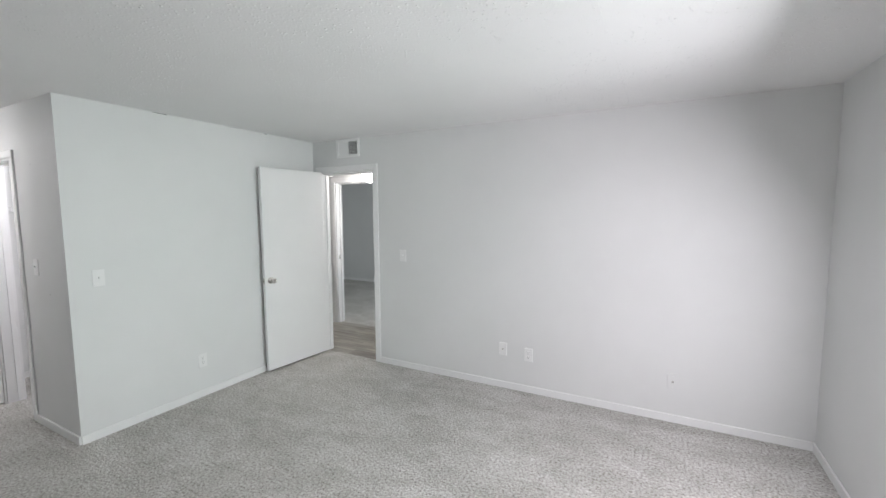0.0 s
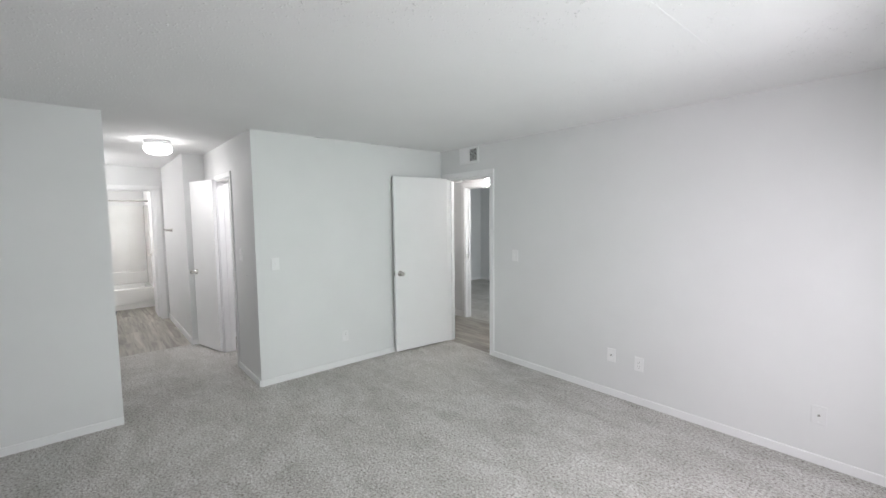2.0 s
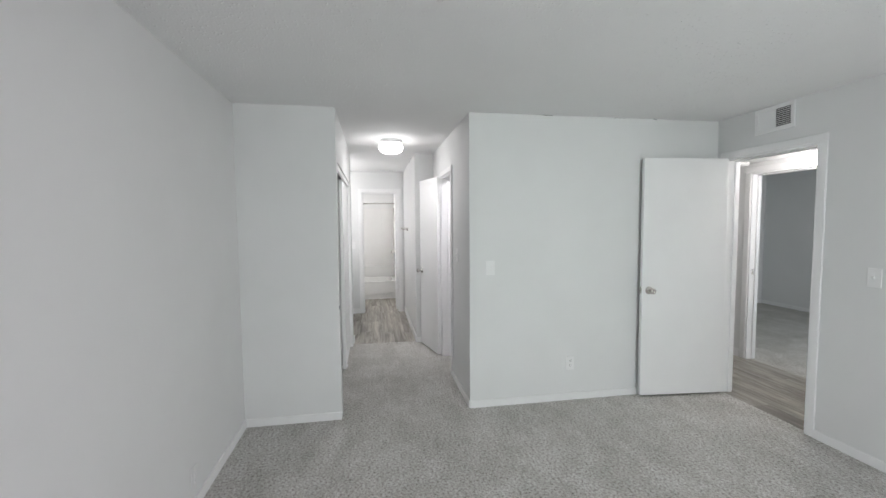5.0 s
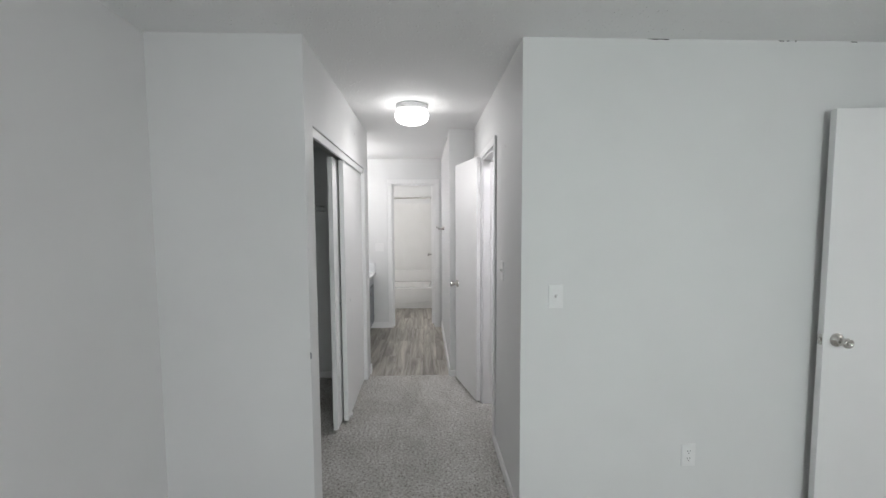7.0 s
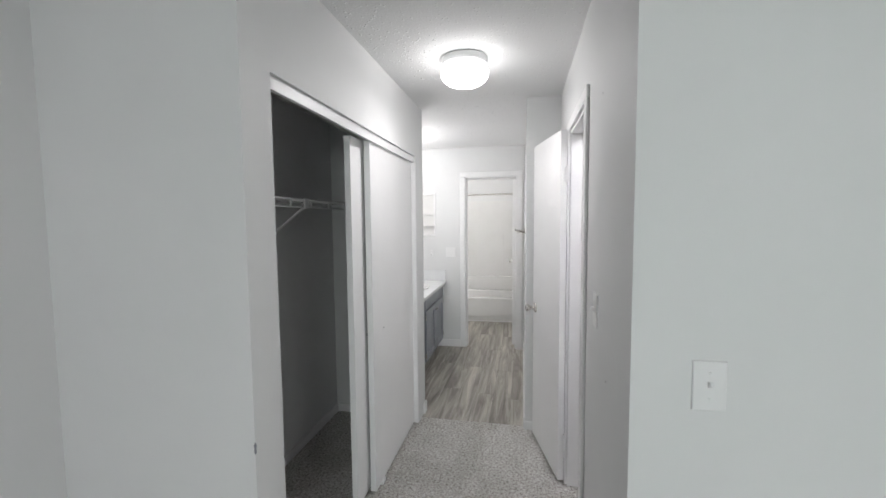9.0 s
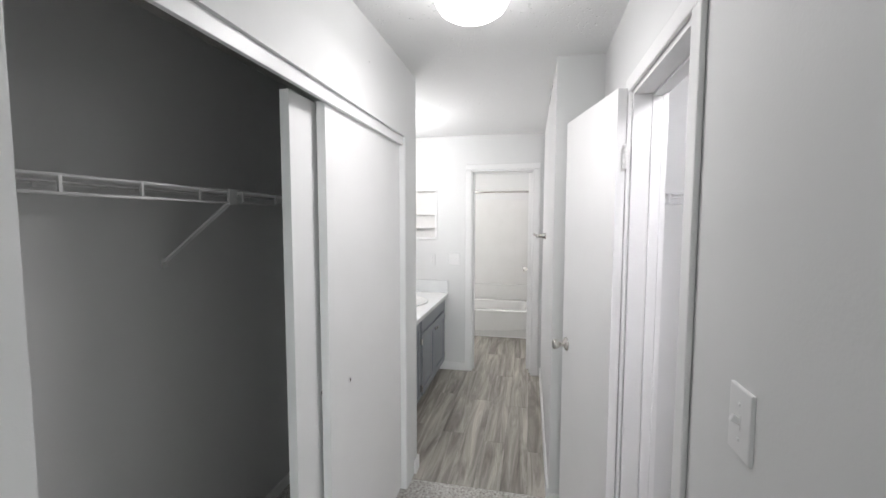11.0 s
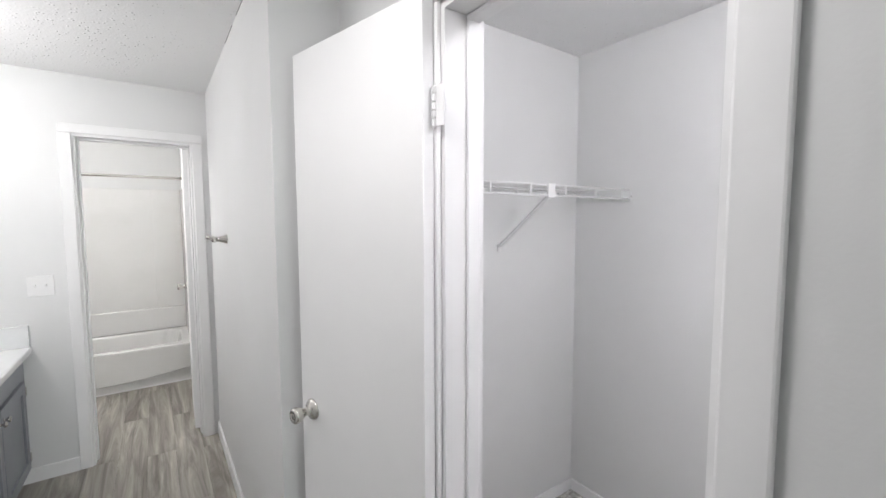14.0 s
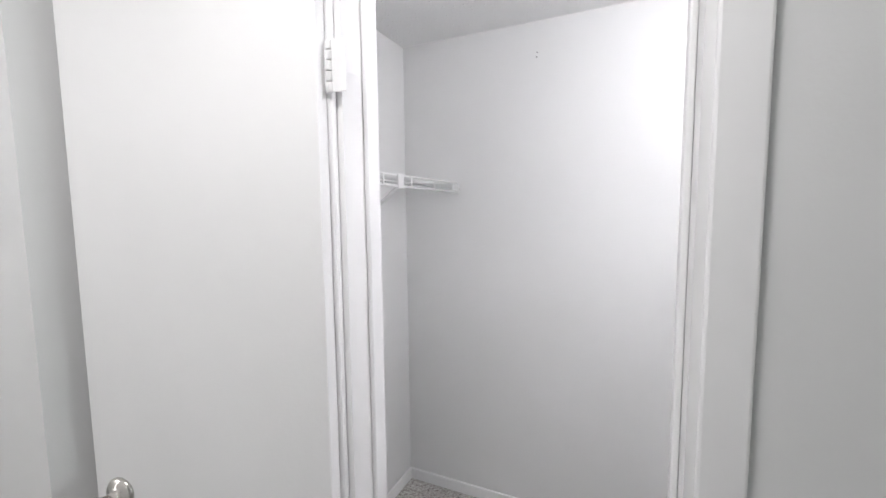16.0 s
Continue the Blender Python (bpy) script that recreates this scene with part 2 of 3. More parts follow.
wall("wall_bath_door", [(XB - T, XB, YS, -0.26, 0, TOP), (XB - T, XB, -0.26, 0.105, 0, 1.345), (XB - T, XB, -0.26, 0.105, 1.832, TOP),
                        (XB - T, XB, 0.105, 0.462, 0, TOP), (XB - T, XB, 0.462, 1.07, 2.02, TOP), (XB - T, XB, 1.07, YV, 0, TOP)])
wall("wall_bath_side", [(-8.945, XB - T, 1.09, 1.205, 0, TOP)])
wall("wall_bath_back", [(-8.945, -8.83, YS, 1.09, 0, TOP)])
wall("wall_hall_far", [(-6.2, -3.65, 4.60, 4.715, 0, TOP), (-3.65, -2.80, 4.60, 4.715, 2.0, TOP), (-2.80, -0.9, 4.60, 4.715, 0, TOP)])
wall("wall_hall_west", [(-5.2, -5.085, YN + T, 4.60, 0, TOP)])
wall("wall_hall_south", [(-5.2, -3.16, YN, YN + T, 0, TOP)])
wall("wall_hall_east", [(-1.0, -0.9, YN + T, 4.60, 0, TOP)])
wall("wall_far_room_west", [(-6.315, -6.2, 4.60, 7.715, 0, TOP)])
wall("wall_far_room_north", [(-6.2, -0.9, 7.60, 7.715, 0, TOP)])
wall("wall_far_room_east", [(-1.0, -0.9, 4.715, 7.60, 0, TOP)])

bm = box(B(), -8.945, XE + T, YS - T, YN + T, H, H + 0.12)
box(bm, 0.157, 0.179, 0.4, YN, H - 0.0013, H + 0.01)
tagged(mesh_object("ceiling", bm, CEILING), "white popcorn textured ceiling with a faint seam", "ceiling", kind="structure")
built("ceiling_far_room", [(-6.315, -0.9, 4.72, 7.715, H, H + 0.12)], CEILING, "white popcorn textured ceiling", "ceiling")
built("ceiling_hall", [(-5.085, -1.0, YN + T, 4.60, 2.10, 2.20)], CEILING, "lowered white textured hall ceiling", "ceiling")

built("floor", [(-5.012, XE, YS, YN + 0.03, -0.10, 0.0)], CARPET, "speckled beige grey cut pile carpet", "carpet")
built("floor_far_room", [(-6.2, -1.0, 4.66, 7.60, -0.10, 0.0)], CARPET, "speckled beige grey cut pile carpet", "carpet")
sub_bath = built("floor_bath", [(-8.83, -5.012, YS, YV, -0.10, -0.004)], SLOT, "grey brown wood-look vinyl plank floor", "floor")
sub_hall = built("floor_hall", [(-5.085, -1.0, YN + 0.03, 4.66, -0.10, -0.004)], SLOT, "grey brown wood-look vinyl plank floor", "floor")
tagged(built("ground", [(-60, 60, -60, 60, -0.25, -0.11)], GRASS, "mown green lawn outside the window", "lawn"))


# ---- baseboards ----
def baseboard(x0, y0, x1, y1, nx, ny, h=0.06, d=0.013):
    """A skirting along a wall face, standing out by d in the direction (nx, ny)."""
    bm = B()
    lo = Vector((min(x0, x1), min(y0, y1)))
    hi = Vector((max(x0, x1), max(y0, y1)))
    if nx:
        lo.x, hi.x = sorted((x0, x0 + nx * d))
    else:
        lo.y, hi.y = sorted((y0, y0 + ny * d))
    box(bm, lo.x, hi.x, lo.y, hi.y, 0.0, h)
    top = [e for e in bm.edges if all(v.co.z > h - 1e-4 for v in e.verts)]
    bmesh.ops.bevel(bm, geom=top, offset=0.006, segments=3, profile=0.5, affect="EDGES")
    tagged(mesh_object("baseboard", bm, TRIM), "white painted wooden baseboard", "baseboard", kind="structure")


baseboard(-2.153, YN, XE, YN, 0, -1)
baseboard(XE, YS, XE, YN - 0.014, -1, 0)
baseboard(XW, YS, XE - 0.014, YS, 0, 1)
baseboard(XW, YS + 0.014, XW, YC, 1, 0)
baseboard(XW, YR, XW, YN - 0.02, 1, 0)
baseboard(XW, YR, -3.735, YR, 0, -1)
baseboard(-4.428, YR, XJ, YR, 0, -1)
baseboard(XJ, YV, XJ, YR - 0.014, 1, 0)
baseboard(XJ, YV, XB, YV, 0, -1, 0.085)
baseboard(XB, 0.12, XB, 0.406, 1, 0, 0.085)
baseboard(-5.01, YS, XW - T, YS, 0, 1)
baseboard(-5.01, YS + 0.014, -5.01, YC - T, 1, 0)
baseboard(XW - T, YS + 0.014, XW - T, YC - T, -1, 0)
baseboard(-5.125, YC - T, -5.125, YC, -1, 0, 0.085)
baseboard(-5.138, YC, -5.065, YC, 0, 1, 0.085)
baseboard(XK, YR + T, XK, YK, 1, 0)
baseboard(XK + 0.014, YK, XW - T, YK, 0, -1)
baseboard(XW - T, YR + T, XW - T, YK - 0.014, -1, 0)
baseboard(-5.085, 4.60, -3.71, 4.60, 0, -1, 0.085)
baseboard(-2.74, 4.60, -1.0, 4.60, 0, -1, 0.085)
baseboard(-6.2, 7.60, -1.0, 7.60, 0, -1)
baseboard(-6.2, 4.715, -6.2, 7.586, 1, 0)


# ---- door frames: local x runs across the opening, y into the wall, z up ----
def door_frame(name, m, w, h, depth, casing=0.058, stop=0.06, label="white painted wooden door casing and jamb", gap_l=0.0, both=True):
    f = thing(name, m, label, "door frame", kind="structure")
    for y0, y1 in ((-0.014, 0.0), (depth, depth + 0.014)) if both else ((-0.014, 0.0),):
        for n, b in (("side_casing", (-casing, 0.004, y0, y1, 0, h)), ("side_casing", (w - 0.004, w + casing, y0, y1, 0, h)), ("head_casing", (-casing, w + casing, y0, y1, h + 0.0005, h + casing))):
            part(n, box(B(), *b, 0.004), TRIM, f)
    for n, b in (("jamb", (0.0, 0.016, 0.0005, depth - 0.0005, 0, h - 0.016)), ("jamb", (w - 0.016, w, 0.0005, depth - 0.0005, 0, h - 0.016)), ("head_jamb", (0.0, w, 0.0005, depth - 0.0005, h - 0.0155, h))):
        part(n, box(B(), *b), TRIM, f)
    for n, b in (("door_stop", (0.0165, 0.027, stop, stop + 0.035, 0, h - 0.028)), ("door_stop", (w - 0.027, w - 0.0165, stop, stop + 0.035, 0, h - 0.028)), ("door_stop", (0.0165, w - 0.0165, stop, stop + 0.035, h - 0.0275, h - 0.0165))):
        part(n, box(B(), *b, 0.003), TRIM, f)
    return f


def knob(parent, m, name="door_knob"):
    """A round knob on a rosette; the z axis of m points away from the door's face."""
    k = part(name, lathe(B(), [(0.033, 0), (0.033, 0.003), (0.029, 0.008), (0.016, 0.012), (0.0115, 0.018), (0.0125, 0.030), (0.018, 0.040), (0.0225, 0.048), (0.0245, 0.057), (0.0235, 0.064), (0.019, 0.068), (0.013, 0.0685), (0.011, 0.066), (0.004, 0.066)], m), CHROME, parent, "brushed nickel door knob")
    part("keyhole", lathe(B(), [(0.009, 0.0665), (0.008, 0.0675), (0.002, 0.0675)], m, 16), CHROME, k)
    return k


def hinge(parent, x, y, z, side=1):
    """A painted butt hinge with five knuckles, its pin at (x, y)."""
    h = part("hinge", box(B(), x - 0.034, x - 0.003, y + 0.001, y + 0.004, z - 0.045, z + 0.045, 0.001), TRIM, parent, "white painted butt hinge")
    for i in range(5):
        part("knuckle", lathe(B(), [(0.0055, 0.001), (0.006, 0.002), (0.006, 0.016), (0.0055, 0.017)], pose(x, y, z - 0.045 + 0.018 * i), 12), TRIM, h)
    part("hinge_leaf", box(B(), x + 0.003, x + 0.034, y + 0.001, y + 0.004, z - 0.045, z + 0.045, 0.001), TRIM, h)
    return h


def door_leaf(name, m, w, h, label, knob_z=0.92, thick=0.035):
    """A flush slab; local x runs from the hinge to the latch, the seen face at y = 0."""
    d = thing(name, m, label, "door", kind="structure")
    part("slab", box(B(), 0, w, 0, thick, 0.018, h, 0.002), DOOR, d)
    knob(d, pose(w - 0.062, 0, knob_z, 90, 0, 0))
    knob(d, pose(w - 0.062, thick, knob_z, -90, 0, 0))
    part("latch_plate", box(B(), w, w + 0.0015, 0.006, thick - 0.006, knob_z - 0.028, knob_z + 0.028, 0.0005), CHROME, d, "brushed nickel latch plate")
    part("latch_bolt", box(B(), w + 0.0015, w + 0.010, 0.011, 0.023, knob_z - 0.008, knob_z + 0.008, 0.002), CHROME, d)
    return d


door_frame("door_frame_bedroom", pose(-2.945, YN, 0), 0.735, 2.02, T, 0.056)
door_frame("door_frame_walk_in", pose(-4.375, YR, 0), 0.587, 1.995, T, 0.052, both=False)
door_frame("door_frame_bath", pose(XB, 0.462, 0, 0, 0, 90), 0.608, 2.02, T, 0.055)
door_frame("door_frame_hall", pose(-3.65, 4.60, 0), 0.85, 2.0, T, 0.057)

# bedroom door: hinge by the north wall, swung back against the west wall
a = math.degrees(math.atan2(2.852 - 3.586, -2.966 + 2.900))
door_leaf("door_1", pose(-2.900, 3.586, 0, 0, 0, a) @ pose(0, 0, 0), 0.737, 2.02, "white painted flush bedroom door standing open").scale = (1, -1, 1)
# walk-in closet door, folded back along the corridor wall
a = math.degrees(math.atan2(1.208 - 1.338, -4.902 + 4.372))
d2 = door_leaf("door_2", pose(-4.372, 1.338, 0, 0, 0, a), 0.546, 2.008, "white painted flush closet door folded open along the wall", 0.925)
d2.scale = (1, -1, 1)
# bathroom door, opened into the bathroom
d3 = door_leaf("door_3", pose(XB - T - 0.004, 1.05, 0, 0, 0, 178), 0.575, 2.005, "white painted flush bathroom door standing open", 0.98)
hf = thing("door_hinges_closet", pose(-4.368, 1.366, 0), "white painted butt hinges on the closet door jamb", "hinge", kind="structure")
for z in (0.25, 1.765):
    hinge(hf, 0.0, 0.0, z)
hf = thing("door_hinges_bath", pose(XB - T + 0.03, 1.053, 0, 0, 0, 90), "white painted butt hinges on the bathroom door jamb", "hinge", kind="structure")
for z in (0.27, 1.74):
    hinge(hf, 0.0, 0.0, z)

# ---- window in the east wall ----
win = thing("window_1", pose(XE, 1.25, 0.58), "white framed sliding window with a painted sill", "window", kind="structure")
for n, b in (("frame", (0.03, 0.09, 0, 0.045, 0, 1.47)), ("frame", (0.03, 0.09, 1.305, 1.35, 0, 1.47)), ("frame", (0.03, 0.09, 0.045, 1.305, 0, 0.045)), ("frame", (0.03, 0.09, 0.045, 1.305, 1.425, 1.47)), ("mullion", (0.04, 0.08, 0.65, 0.70, 0.045, 1.425))):
    part(n, box(B(), *b, 0.003), TRIM, win)
part("sill", box(B(), -0.03, 0.03, -0.03, 1.38, -0.022, -0.001, 0.004), TRIM, win)
for y in (0.045, 0.70):
    pane = part("pane", box(B(), 0.095, 0.099, y, y + 0.605, 0.045, 1.425), GLASS, win)
    pane.visible_shadow = False


# ---- plates: local x along the wall, z up, y = 0 the wall, -y into the room ----
def plate(m, kind, label, paint=PLATE):
    w = 0.116 if kind == "double" else 0.072
    p = thing("blank_plate" if kind == "blank" else "wall_outlet" if kind in ("outlet", "jack") else "light_switch", m, label, "outlet" if kind in ("outlet", "jack") else "cover plate" if kind == "blank" else "light switch")
    bm = box(B(), -w / 2, w / 2, -0.006, 0.0, -0.058, 0.058)
    front = [e for e in bm.edges if all(v.co.y < -0.005 for v in e.verts)]
    bmesh.ops.bevel(bm, geom=front, offset=0.004, segments=3, profile=0.6, affect="EDGES")
    part("cover", bm, paint, p)
    if kind in ("single", "double"):
        for x in ((0,) if kind == "single" else (-0.023, 0.023)):
            part("switch_well", box(B(), x - 0.0055, x + 0.0055, -0.0066, -0.0055, -0.0125, 0.0125), PLATE, p)
            bm = box(B(), -0.0042, 0.0042, -0.016, 0.0, -0.006, 0.006, 0.0015)
            bmesh.ops.transform(bm, matrix=pose(x, -0.004, 0.0, -28), verts=bm.verts)
            part("toggle", bm, PLATE, p)
            for z in (-0.030, 0.030):
                part("screw", lathe(B(), [(0.0034, 0), (0.003, 0.001), (0.001, 0.0013)], pose(x, -0.006, z, 90), 12), PLATE, p)
    elif kind == "outlet":
        for z in (-0.0195, 0.0195):
            s = part("socket", lathe(B(), [(0.0165, 0), (0.0165, 0.0015), (0.0155, 0.0022)], pose(0, -0.006, z, 90), 20), PLATE, p)
            for x in (-0.0064, 0.0064):
                part("slot", box(B(), x - 0.0011, x + 0.0011, -0.0086, -0.0075, z - 0.001, z + 0.008), SLOT, s)
            part("slot", box(B(), -0.002, 0.002, -0.0086, -0.0075, z - 0.0105, z - 0.006), SLOT, s)
        part("screw", lathe(B(), [(0.0034, 0), (0.003, 0.001), (0.001, 0.0013)], pose(0, -0.006, 0, 90), 12), PLATE, p)
    elif kind == "jack":
        part("connector", lathe(B(), [(0.007, 0), (0.007, 0.003), (0.0045, 0.004), (0.0045, 0.011), (0.002, 0.011)], pose(0, -0.006, 0, 90), 16), CHROME, p, "metal coaxial connector")
        for z in (-0.042, 0.042):
            part("screw", lathe(B(), [(0.0034, 0), (0.003, 0.001), (0.001, 0.0013)], pose(0, -0.006, z, 90), 12), PLATE, p)
    return p


plate(pose(-1.862, YN, 1.148), "single", "white single toggle switch on the grey bedroom wall")
plate(pose(-0.80, YN, 0.355), "jack", "white cable outlet plate low on the grey wall")
plate(pose(-0.565, YN, 0.335), "outlet", "white duplex power outlet low on the grey wall")
plate(pose(0.535, YN, 0.312), "jack", "cable outlet plate painted over in wall grey", WALL)
plate(pose(XW, 1.558, 1.137, 0, 0, 90), "single", "white single toggle switch beside the corridor corner")
plate(pose(XW, 2.25, 0.315, 0, 0, 90), "outlet", "white duplex power outlet beside the open door")
plate(pose(-2.17, YS, 0.17, 0, 0, 180), "outlet", "power outlet painted over in wall grey", WALL)
plate(pose(-3.515, YR, 1.205), "single", "white single toggle switch beside the closet door")
plate(pose(XB, 0.292, 1.14, 0, 0, 90), "double", "white double toggle switch beside the bathroom door")
plate(pose(XB, 0.062, 1.13, 0, 0, 90), "outlet", "power outlet painted over in pale wall grey", WALL)

# ---- air vent over the bedroom door ----
vent = thing("air_vent", pose(-2.535, YN, 2.258, 0, -1.5, 0), "white metal wall vent, louvres half closed", "vent")
part("backing", box(B(), -0.15, 0.15, -0.003, 0.0, -0.09, 0.09), SLOT, vent)
for b in ((-0.155, 0.155, -0.012, 0, 0.065, 0.095), (-0.155, 0.155, -0.012, 0, -0.095, -0.065), (-0.155, -0.125, -0.012, 0, -0.065, 0.065), (0.125, 0.155, -0.012, 0, -0.065, 0.065)):
    part("frame", box(B(), *b, 0.003), TRIM, vent)
part("closed_damper", box(B(), -0.125, 0.010, -0.008, -0.003, -0.065, 0.065, 0.001), TRIM, vent)
for i in range(9):
    bm = box(B(), 0.012, 0.125, -0.005, 0.005, -0.0008, 0.0008)
    bmesh.ops.transform(bm, matrix=pose(0, -0.007, -0.056 + 0.014 * i, 40), verts=bm.verts)
    part("slat", bm, TRIM, vent)
for i in range(3):
    part("slat", box(B(), 0.040 + 0.028 * i, 0.0415 + 0.028 * i, -0.0115, -0.0105, -0.065, 0.065), TRIM, vent)


# ---- ceiling lamps ----
def ceiling_lamp(m, label):
    l = thing("ceiling_lamp", m, label, "ceiling lamp")
    part("canopy", lathe(B(), [(0.108, 0), (0.118, -0.004), (0.120, -0.014), (0.112, -0.020), (0.116, -0.026), (0.116, -0.036), (0.106, -0.044)], Matrix(), 48), TRIM, l, "white metal canopy ring")
    g = part("globe", lathe(B(), [(0.100, -0.040), (0.114, -0.050), (0.124, -0.070), (0.123, -0.092), (0.110, -0.114), (0.086, -0.130), (0.055, -0.139), (0.020, -0.142)], Matrix(), 48), OPAL, l, "lit opal glass globe")
    g.visible_shadow = False
    return l


ceiling_lamp(pose(-4.19, 0.835, H), "lit round flush ceiling lamp with opal glass")
ceiling_lamp(pose(-2.78, 4.30, 2.10), "lit round flush lamp on the hall ceiling")
sd = thing("smoke_detector", pose(-3.62, 4.45, 2.10), "round white smoke detector on the hall ceiling", "smoke detector")
part("body", lathe(B(), [(0.065, 0), (0.065, -0.018), (0.055, -0.034), (0.020, -0.036)]), PLATE, sd)


# ---- wire shelves: local x along the wall, y out from it, z = 0 at the deck ----
def wire_shelf(m, length, depth, brackets, label):
    s = thing("wire_shelf", m, label, "shelf")
    for n, y, z, r in (("front_rail", depth, 0.0, 0.0042), ("lip_rail", depth + 0.002, -0.042, 0.0042), ("back_rail", 0.008, 0.0, 0.0035), ("middle_rail", depth * 0.5, -0.004, 0.003)):
        part(n, tube(B(), (0.004, y, z), (length - 0.004, y, z), r, 10), WIRE, s)
    bm = B()
    n = int(length / 0.0254)
    for i in range(n):
        x = 0.012 + i * 0.0254
        tube(bm, (x, 0.004, 0.003), (x, depth, 0.003), 0.0017, 6)
    tagged(part("wire_deck", bm, WIRE, s), kind="stuff")
    k = 0.06
    while k < length:
        part("lip_tie", box(B(), k - 0.004, k + 0.004, depth - 0.002, depth + 0.005, -0.042, 0.0, 0.001), WIRE, s)
        k += 0.205
    for x in (0.0, length):
        e = part("end_clip", box(B(), x - 0.006, x + 0.006, depth - 0.03, depth + 0.012, -0.052, -0.006, 0.002), WIRE, s)
        part("clip_screw", lathe(B(), [(0.005, 0), (0.004, 0.002), (0.001, 0.002)], pose(x, depth + 0.012, -0.03, -90), 12), CHROME, e)
    for x in brackets:
        c = part("bracket", box(B(), x - 0.020, x + 0.020, depth - 0.001, depth + 0.009, -0.050, 0.006, 0.002), WIRE, s)
        bm = B()
        box(bm, -0.010, 0.010, -0.004, 0.004, 0, math.hypot(depth - 0.01, 0.225), 0.001)
        ang = math.degrees(math.atan2(depth - 0.01, 0.225))
        bmesh.ops.transform(bm, matrix=pose(x, 0.008, -0.262, -ang), verts=bm.verts)
        part("brace", bm, WIRE, c, "white diagonal shelf brace")
        part("brace_foot", box(B(), x - 0.011, x + 0.011, 0.0, 0.008, -0.285, -0.250, 0.001), WIRE, c)
    for i in range(max(2, int(length / 0.3))):
        x = 0.15 + i * 0.3
        if x < length:
            part("wall_clip", box(B(), x - 0.007, x + 0.007, 0.0, 0.014, -0.012, 0.008, 0.002), WIRE, s)
    return s


wire_shelf(pose(-5.01, YS, 1.640), 1.85, 0.305, (0.94,), "white wire closet shelf with diagonal braces")
wire_shelf(pose(XK, YK, 1.648, 0, 0, -90), 1.197, 0.30, (0.56,), "white wire shelf along the walk-in closet wall")

# ---- sliding closet doors ----
track = thing("closet_track", pose(-4.92, YC, 1.98), "white painted sliding door fascia and track", "door track", kind="structure")
part("fascia", box(B(), 0, 1.733, -0.028, -0.012, -0.045, -0.0005, 0.002), TRIM, track)
part("rail", box(B(), 0, 1.733, -0.112, -0.032, -0.014, -0.0005), CHROME, track, "aluminium track")
part("side_jamb", box(B(), 0.0005, 0.012, -0.112, -0.002, -1.975, -0.046, 0.002), TRIM, track)
part("floor_guide", box(B(), 0.70, 0.75, -0.11, -0.02, -1.975, -1.955, 0.002), PLATE, track)
for y, x0, w, lab in ((0.311, -4.905, 0.815, "white painted flush sliding closet door in front"), (0.263, -4.90, 0.95, "white painted flush sliding closet door behind")):
    p = thing("sliding_door", pose(x0, y, 0), lab, "sliding door", "sliding closet doors")
    part("panel", box(B(), 0, w, 0, 0.033, 0.018, 1.945, 0.002), DOOR, p)
    f = part("finger_pull", lathe(B(), [(0.012, 0), (0.012, 0.0012), (0.009, 0.0014), (0.008, 0.0008), (0.002, 0.0008)], pose(w - 0.165, 0.033, 0.90, -90), 20), PLATE, p)
    part("pull_slot", box(B(), w - 0.168, w - 0.162, 0.0342, 0.0350, 0.893, 0.907), SLOT, f)

# ---- vanity ----
VX0, VX1, VY = XB + 0.002, -5.128, 0.195
van = thing("vanity_cabinet", pose(VX0, YS, 0), "grey painted vanity cabinet with panel doors", "cabinet")
L, D = VX1 - VX0, VY - YS
part("toe_kick", box(B(), 0, L, 0.002, D - 0.07, 0, 0.10), TRIM, van, "pale toe kick")
part("side_panel", box(B(), 0, 0.016, 0.002, D, 0.10, 0.755), CABINET, van)
part("side_panel", box(B(), L - 0.016, L, 0.002, D, 0.10, 0.755), CABINET, van)
part("bottom_panel", box(B(), 0.016, L - 0.016, 0.002, D - 0.02, 0.10, 0.116), CABINET, van)
part("face_rail", box(B(), 0.016, L - 0.016, D - 0.02, D, 0.66, 0.755, 0.001), CABINET, van)
part("face_rail", box(B(), 0.016, L - 0.016, D - 0.02, D, 0.10, 0.135, 0.001), CABINET, van)
for x in (0.016, 0.945, 1.30, L - 0.06):
    part("face_stile", box(B(), x, x + 0.044, D - 0.02, D, 0.1355, 0.6595, 0.001), CABINET, van)
part("back_panel", box(B(), 0.016, L - 0.016, 0.004, 0.012, 0.116, 0.755), CABINET, van)
# grey sheets across the bays, standing in for the shade of the open knee space
part("bay_shade_panel", box(B(), 1.3445, L - 0.0605, D - 0.016, D - 0.008, 0.1355, 0.6595), CABINET, van)
part("bay_shade_panel", box(B(), 0.9895, 1.2995, D - 0.016, D - 0.008, 0.1355, 0.6595), CABINET, van)
part("false_drawer", box(B(), 0.085, 0.955, D + 0.0005, D + 0.016, 0.640, 0.748, 0.003), CABINET, van)


